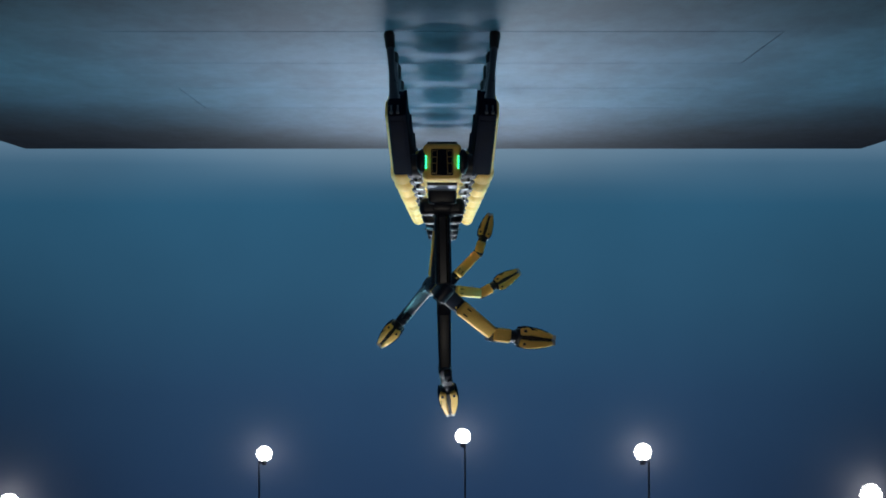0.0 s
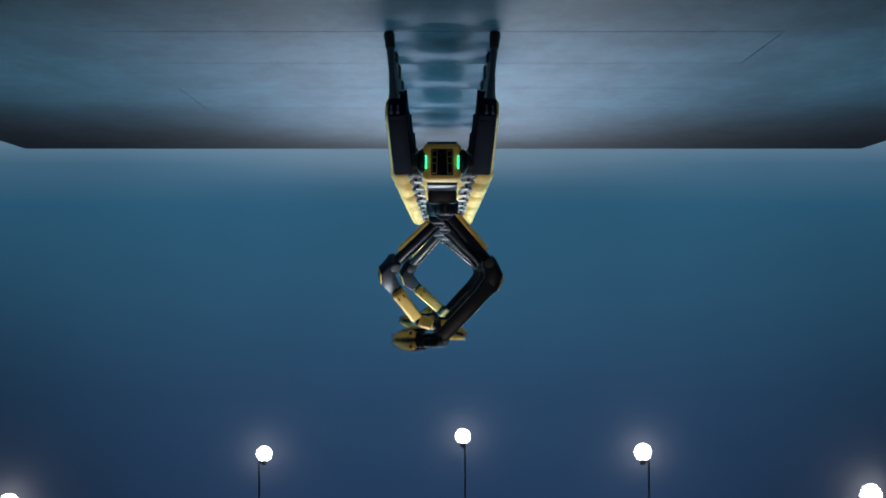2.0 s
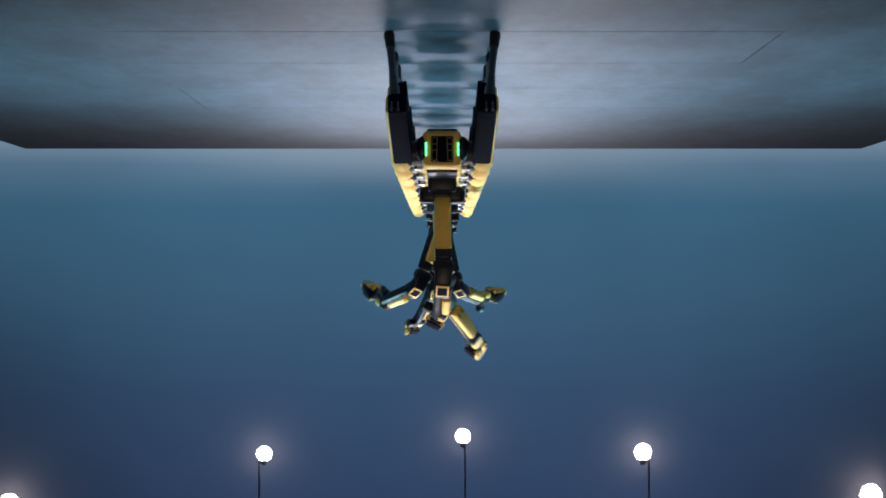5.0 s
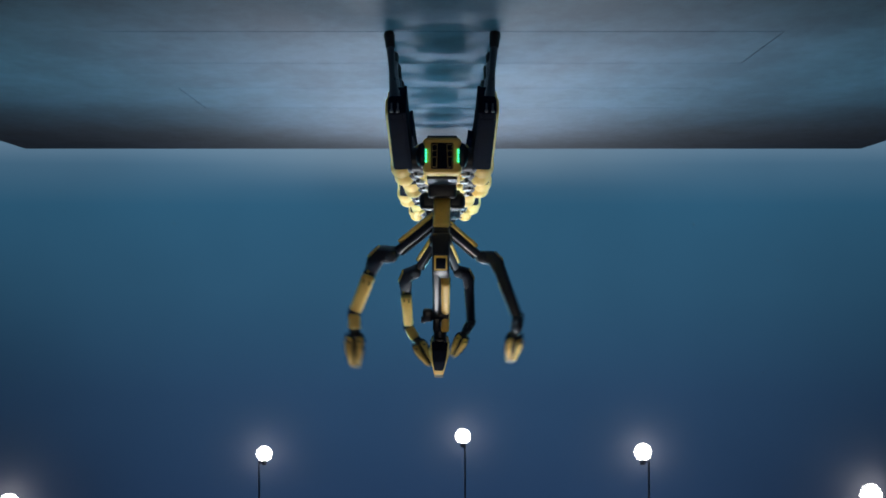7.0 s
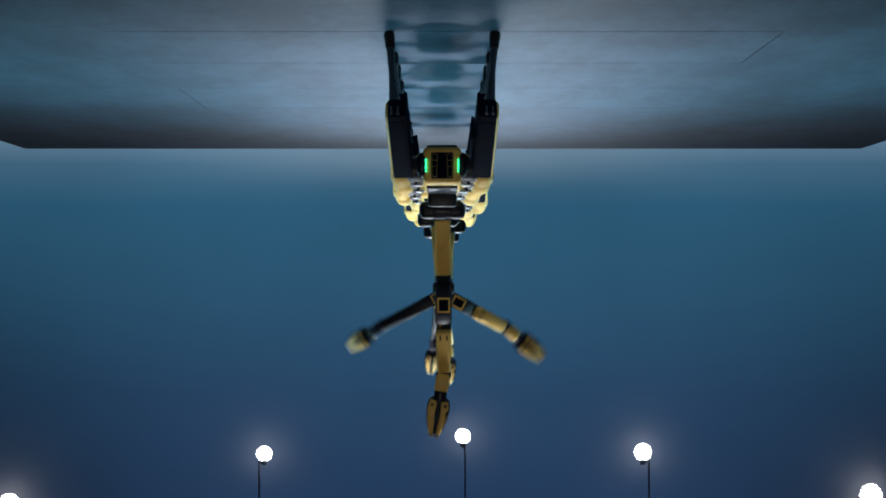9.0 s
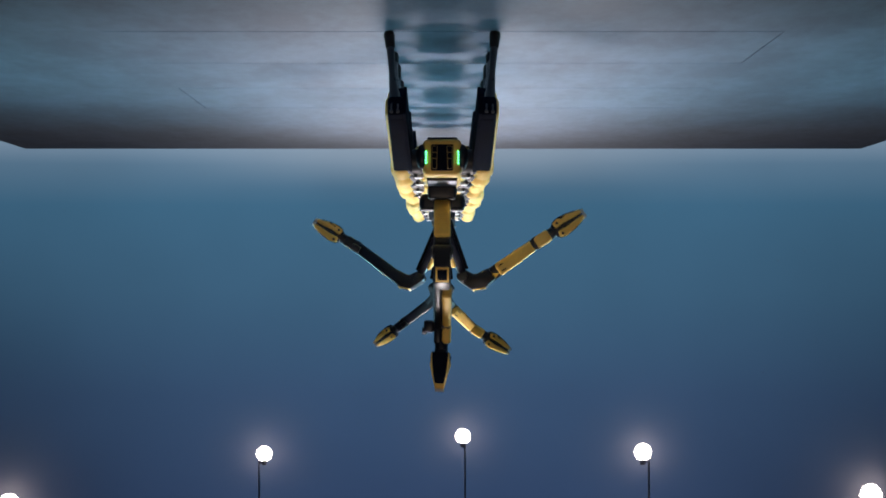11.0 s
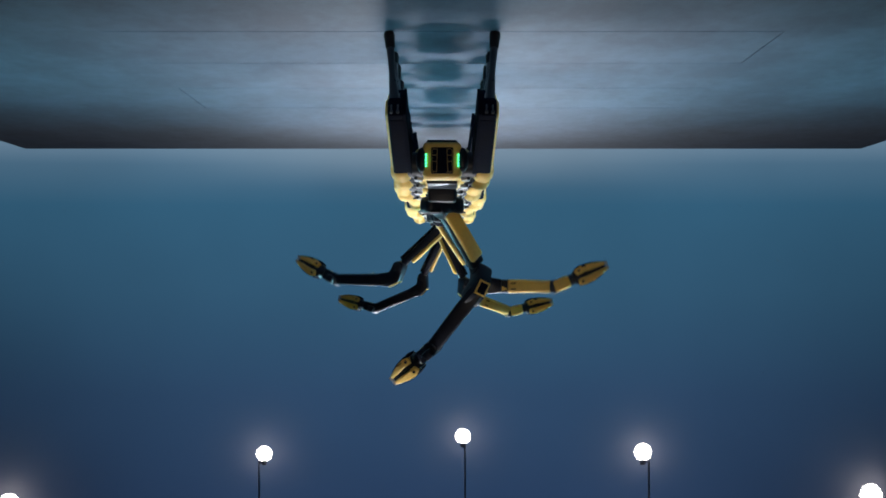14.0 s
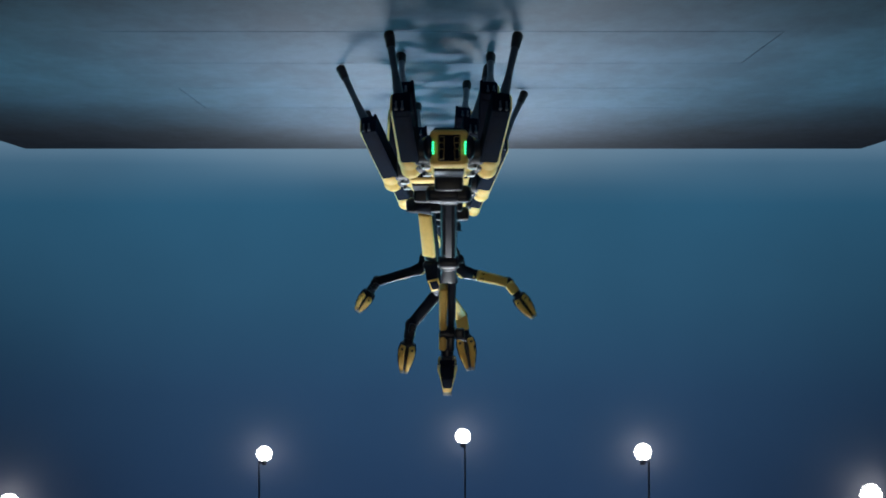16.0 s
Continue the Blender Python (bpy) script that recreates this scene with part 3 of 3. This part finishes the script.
def motions():
    bob = [(0, 0, 0), (1, 0, 0), (1.5, 0, -0.004), (2, 0, 0), (2.5, 0, -0.016), (3, 0, -0.012), (3.5, 0, -0.012), (4, 0, -0.05), (4.3, 0, -0.055), (6.5, 0, -0.016), (7, 0, -0.022), (7.5, 0, -0.01), (8, 0, 0.002), (8.5, 0, 0.003), (9, 0, 0.012), (9.2, 0, 0.012), (11.3, 0, -0.018), (12.5, 0, -0.018), (13, 0, -0.016), (13.5, 0, -0.012), (14, 0, -0.006), (14.5, 0, -0.002)]
    lean = [0.0, -0.018, 0.025, -0.015, 0.01]
    swing = {7: 1, 7.5: 1, 8: 1, 8.5: 0.2, 9: -1.1, 9.2: -1.2, 11.3: -0.3, 12.5: -0.4, 13: -0.8, 13.5: -0.8, 14: -0.8}
    ends = [[(15, 0.02, -0.008), (15.2, 0.038, -0.010), (15.5, 0.050, -0.018), (15.6, 0.047, -0.021), (15.8, 0.015, -0.031), (16, -0.025, -0.050)],
            [(15, -0.02, -0.008), (15.2, -0.035, -0.010), (15.5, -0.03, -0.018), (15.8, 0.04, -0.031), (16, 0.07, -0.050)],
            [(15, 0.02, -0.008), (15.2, 0.035, -0.010), (15.5, 0.03, -0.018), (15.8, -0.02, -0.031), (16, -0.045, -0.050)],
            [(15, -0.02, -0.008), (15.2, -0.03, -0.010), (15.5, -0.025, -0.018), (15.8, 0.035, -0.031), (16, 0.055, -0.050)],
            [(15, 0.02, -0.008), (15.2, 0.03, -0.010), (15.5, 0.025, -0.018), (15.8, -0.02, -0.031), (16, -0.04, -0.050)]]
    wide = [0.08, 0.227, 0.19, 0.2, 0.18]
    for k, robot in enumerate(robots):
        s = -1 if k % 2 == 0 else 1
        f = wide[k] * s
        out = 0 if s < 0 else 1
        lag = 0.0 if k else 0.6
        steps = {out: [(0, 0, 0, 0), (15.2, 0, 0, 0), (15.3, f * 0.15 * (1 - lag), 0, 0.05), (15.5, f * 0.5 * (1 - lag), 0, 0.105), (15.6, f * (0.68 - 0.4 * lag), 0, 0.112),
                       (15.7, f * (0.84 - 0.4 * lag), 0, 0.108), (15.8, f * (0.98 - 0.2 * lag), 0, 0.055), (15.9, f, 0, 0.02), (16, f, 0, 0.003)],
                 3 - out: [(0, 0, 0, 0), (15.2, 0, 0, 0), (15.5, f * 0.1, 0, 0.05), (15.7, f * 0.25, 0, 0.05), (16, f * 0.35, 0, 0)]}
        bobs = [(t, lean[k] * swing.get(t, 0.0), z) for t, _, z in bob]
        stand(robot, CENTRES[k], bobs + ends[k], steps)
    dance(robots[0],
          [(0, 1, 0, 50, 45, 84, 11, 270, 0),
           (0.5, 1, 0, 28, 54, 60, 24, 270, 0),
           (1, 1, 6, -1, 57, 12, 39, 270, 0),
           (1.5, 1, 0, -10, 58, 11, 45, 270, 0),
           (2, 41, 32, -33, -1, -89, 45, 180, 180),
           (2.5, 49, 18, -33, 18, -104, 20, 180, 180),
           (3, 48, 17, -34, 19, -97, 29, 180, 180),
           (3.5, 28, 30, -29, 30, -105, 43, 130, 180),
           (4, 4, -30, -9, 59, -49, 81, 90, 90)],
          [(6.3, 0, -36, -1, 64, -5, 62, 90, 90),
           (6.5, 0, -46, -1, 62, 4, 58, 90, 90),
           (7, -2, -62, 0, 40, -2, 17, 90, 90),
           (7.5, -1, -61, -1, 40, 0, -2, 90, 90),
           (8, -1, -61, -1, 40, -1, 12, 90, 90),
           (8.5, 0, -42, 1, 18, 2, 32, 90, 0),
           (9, 1, 25, 0, 19, -9, 2, 90, 0),
           (9.2, 0, 25, 0, 21, -9, -4, 90, 0)],
          [(11.3, 0, -61, 0, 40, -2, -2, 90, 90),
           (11.5, 0, -62, 0, 39, -3, 12, 90, 90),
           (12, -2, -63, 0, 37, -2, 26, 90, 90),
           (12.5, -2, -63, 0, 37, -1, 29, 90, 90),
           (13, -3, -63, 0, 37, -1, 29, 90, 90),
           (13.5, 22, -55, -9, 33, -34, 64, 90, 90),
           (14, 31, 28, -32, 11, -49, 34, 120, 180),
           (14.5, -1, 24, 0, 21, 2, 9, 270, 180),
           (15, 0, 34, 1, -2, 0, 15, 270, 270),
           (15.5, 5, 37, 3, 29, 4, -3, 270, 270),
           (16, 0, 38, -1, 38, 0, 11, 270, 270)])
    dance(robots[1],
          [(0, 1, 0, 1, 16, 7, 35, 270, 180),
           (0.5, 1, 0, -25, 38, 4, 27, 270, 180),
           (1, -1, 0, -65, 58, -78, 40, 270, 180),
           (1.5, 0, 0, -50, 52, -101, 35, 270, 180),
           (2, -47, 27, 22, 40, 71, 24, 360, 0),
           (2.5, -52, -1, 22, 47, 75, 28, 360, 0),
           (3, -50, -1, 24, 46, 80, 38, 360, 0),
           (3.5, 6, 24, -11, 49, 78, 61, 270, 180),
           (4, -11, -35, -4, 53, -30, 77, 90, 90)],
          [(6.3, 24, 12, 53, 15, 88, 34, 0, 0),
           (6.5, 13, 0, 26, 35, 73, -3, 0, 0),
           (7, -52, 25, -34, 27, 0, 13, 0, 0),
           (7.5, -62, 17, -62, 21, -43, 22, 0, 0),
           (8, -57, 12, -67, 27, -65, 10, 0, 0),
           (8.5, -27, 22, -15, 18, -32, 10, 0, 0),
           (9, 4, 0, 62, 29, 51, 28, 90, 0),
           (9.2, 6, 0, 84, 27, 71, 19, 90, 0)],
          [(11.3, 20, 28, 117, -3, 131, -4, 0, 0),
           (11.5, 20, 28, 118, -3, 137, 10, 0, 0),
           (12, 20, 28, 123, -3, 163, 12, 0, 0),
           (12.5, 20, 28, 124, -3, 177, 9, 0, 0),
           (13, 35, 34, 130, 16, 175, 21, 0, 0),
           (13.5, 43, 35, 89, -3, 75, 14, 0, 0),
           (14, 34, 27, 79, -3, 113, -4, 0, 0),
           (14.5, 15, 18, 26, 26, 62, 18, 45, 0),
           (15, -17, 26, -19, 26, -12, 18, 0, 0),
           (15.5, -2, 32, 6, 44, 10, 52, 0, 0),
           (16, 6, 37, 29, 43, 10, -2, 65, 0)])
    dance(robots[2],
          [(0, -6, 0, -51, 61, -41, 25, 310, 180),
           (0.5, -6, 0, -93, 56, -64, 37, 310, 180),
           (1, -6, 16, -123, 52, -126, 30, 310, 180),
           (1.5, -13, 6, -111, 64, -122, 38, 310, 180),
           (2, 45, 29, -34, 7, -96, 31, 180, 180),
           (2.5, 49, 20, -15, 5, -87, -1, 180, 180),
           (3, 47, 20, -16, 15, -81, 13, 180, 180),
           (3.5, -10, 29, -19, 75, -94, 30, 90, 180),
           (4, -10, -38, -56, 79, -140, 76, 90, 90)],
          [(6.3, -29, 15, -52, 9, -93, 23, 180, 180),
           (6.5, -17, 0, -36, 23, -73, 33, 180, 180),
           (7, 50, 31, 31, -2, -8, 29, 180, 180),
           (7.5, 60, 31, 61, 12, 42, 30, 180, 180),
           (8, 54, 27, 63, 24, 70, -4, 180, 180),
           (8.5, 25, 5, 13, 16, 37, 28, 180, 180),
           (9, -2, 0, -63, 2, -56, 38, 90, 180),
           (9.2, -6, 0, -85, 11, -70, 31, 90, 180)],
          [(11.3, -24, 23, -120, 14, -129, -3, 180, 180),
           (11.5, -24, 23, -122, 15, -136, -3, 180, 180),
           (12, -24, 23, -127, 10, -162, 11, 180, 180),
           (12.5, -24, 23, -128, -2, -179, 20, 180, 180),
           (13, -38, 33, -132, 21, -169, -3, 180, 180),
           (13.5, -52, 28, -91, -3, -69, 30, 180, 180),
           (14, -47, 17, -79, 23, -118, 28, 180, 180),
           (14.5, -20, 11, -33, 26, -61, 23, 135, 180),
           (15, 13, 23, 15, 25, 18, 26, 180, 180),
           (15.5, -11, 19, 3, 56, -11, 47, 180, 180),
           (16, -2, 11, -40, 34, -9, 13, 270, 180)])
    dance(robots[3],
          [(0, 2, 7, 84, 55, 120, -2, 270, 0),
           (0.5, 2, 7, 63, 51, 115, 9, 270, 0),
           (1, 2, 0, 49, 52, 69, -2, 270, 0),
           (1.5, 4, 0, 29, 53, 72, -2, 270, 0),
           (2, -43, 37, 34, 34, 48, 53, 360, 0),
           (2.5, -51, 21, 25, 43, 83, 33, 360, 0),
           (3, -48, 21, 29, 45, 85, 38, 360, 0),
           (3.5, -8, 35, 26, 60, 79, 67, 450, 0),
           (4, 9, -41, 59, 81, 124, 76, 450, 90)],
          [(6.3, 13, 18, 26, 26, 64, 24, 360, 0),
           (6.5, 7, 0, 15, 34, 54, 27, 360, 0),
           (7, -33, 27, -8, 28, 31, 8, 360, 0),
           (7.5, -38, 29, -37, 23, -10, 4, 360, 0),
           (8, -38, 34, -42, 15, -49, 12, 360, 0),
           (8.5, -19, 31, -27, 12, -27, 18, 360, 0),
           (9, 1, 0, 9, 35, -2, 24, 450, 0),
           (9.2, 1, 0, 16, 42, 11, 9, 450, 0)],
          [(11.3, 6, 0, 33, 42, 62, 10, 360, 0),
           (11.5, 6, 0, 34, 43, 64, 8, 360, 0),
           (12, 6, 0, 35, 44, 75, 9, 360, 0),
           (12.5, 6, 0, 36, 45, 80, 13, 360, 0),
           (13, 7, 0, 43, 47, 97, -2, 360, 0),
           (13.5, 15, 33, 68, -2, 46, -3, 360, 0),
           (14, 25, 13, 57, 33, 103, 13, 360, 0),
           (14.5, 11, 27, 11, 26, 56, 19, 405, 0),
           (15, -18, 27, -8, 21, -10, 38, 360, 0),
           (15.5, -9, 21, 14, 57, 18, 64, 360, 0),
           (16, 34, 42, 65, 28, 37, 11, 360, 0)])
    dance(robots[4],
          [(0, 2, 14, 136, 33, 163, 7, 270, 0),
           (0.5, 2, 14, 132, 33, 165, 23, 270, 0),
           (1, 5, 0, 122, 47, 125, 4, 270, 0),
           (1.5, 10, 13, 91, 64, 112, -2, 270, 0),
           (2, 50, 35, -32, 21, 283, 48, 180, 180),
           (2.5, 58, 33, -21, -1, 287, 22, 180, 180),
           (3, 57, 32, -24, -1, 291, 29, 180, 180),
           (3.5, 21, 15, 20, 72, 466, 39, 180, 0),
           (4, -1, -23, 0, 68, 360, 77, 90, 90)],
          [(6.3, -19, 12, -27, 20, 287, 30, 180, 180),
           (6.5, -10, 10, -17, 32, 294, 25, 180, 180),
           (7, 23, 38, 15, 26, 332, 13, 180, 180),
           (7.5, 33, 38, 32, 22, 373, 17, 180, 180),
           (8, 34, 38, 35, 19, 416, -3, 180, 180),
           (8.5, 18, 25, 14, 27, 387, 16, 180, 180),
           (9, -4, 9, -7, 34, 353, 29, 90, 180),
           (9.2, -7, 0, -18, 41, 349, 19, 90, 180)],
          [(11.3, -9, 0, -40, 39, 302, 22, 180, 180),
           (11.5, -9, 0, -40, 40, 300, 23, 180, 180),
           (12, -9, 0, -41, 41, 286, 26, 180, 180),
           (12.5, -9, 0, -43, 42, 283, 26, 180, 180),
           (13, -11, 0, -49, 47, 266, 21, 180, 180),
           (13.5, -30, 30, -67, 8, 324, 24, 180, 180),
           (14, -26, 29, -57, 13, 255, 23, 180, 180),
           (14.5, -18, 23, -13, 27, 300, 41, 135, 180),
           (15, 12, 24, 6, 15, 373, 47, 180, 180),
           (15.5, -13, 27, -8, 43, 359, 63, 180, 180),
           (16, -39, 46, -63, 19, 326, 30, 180, 180)])

motions()
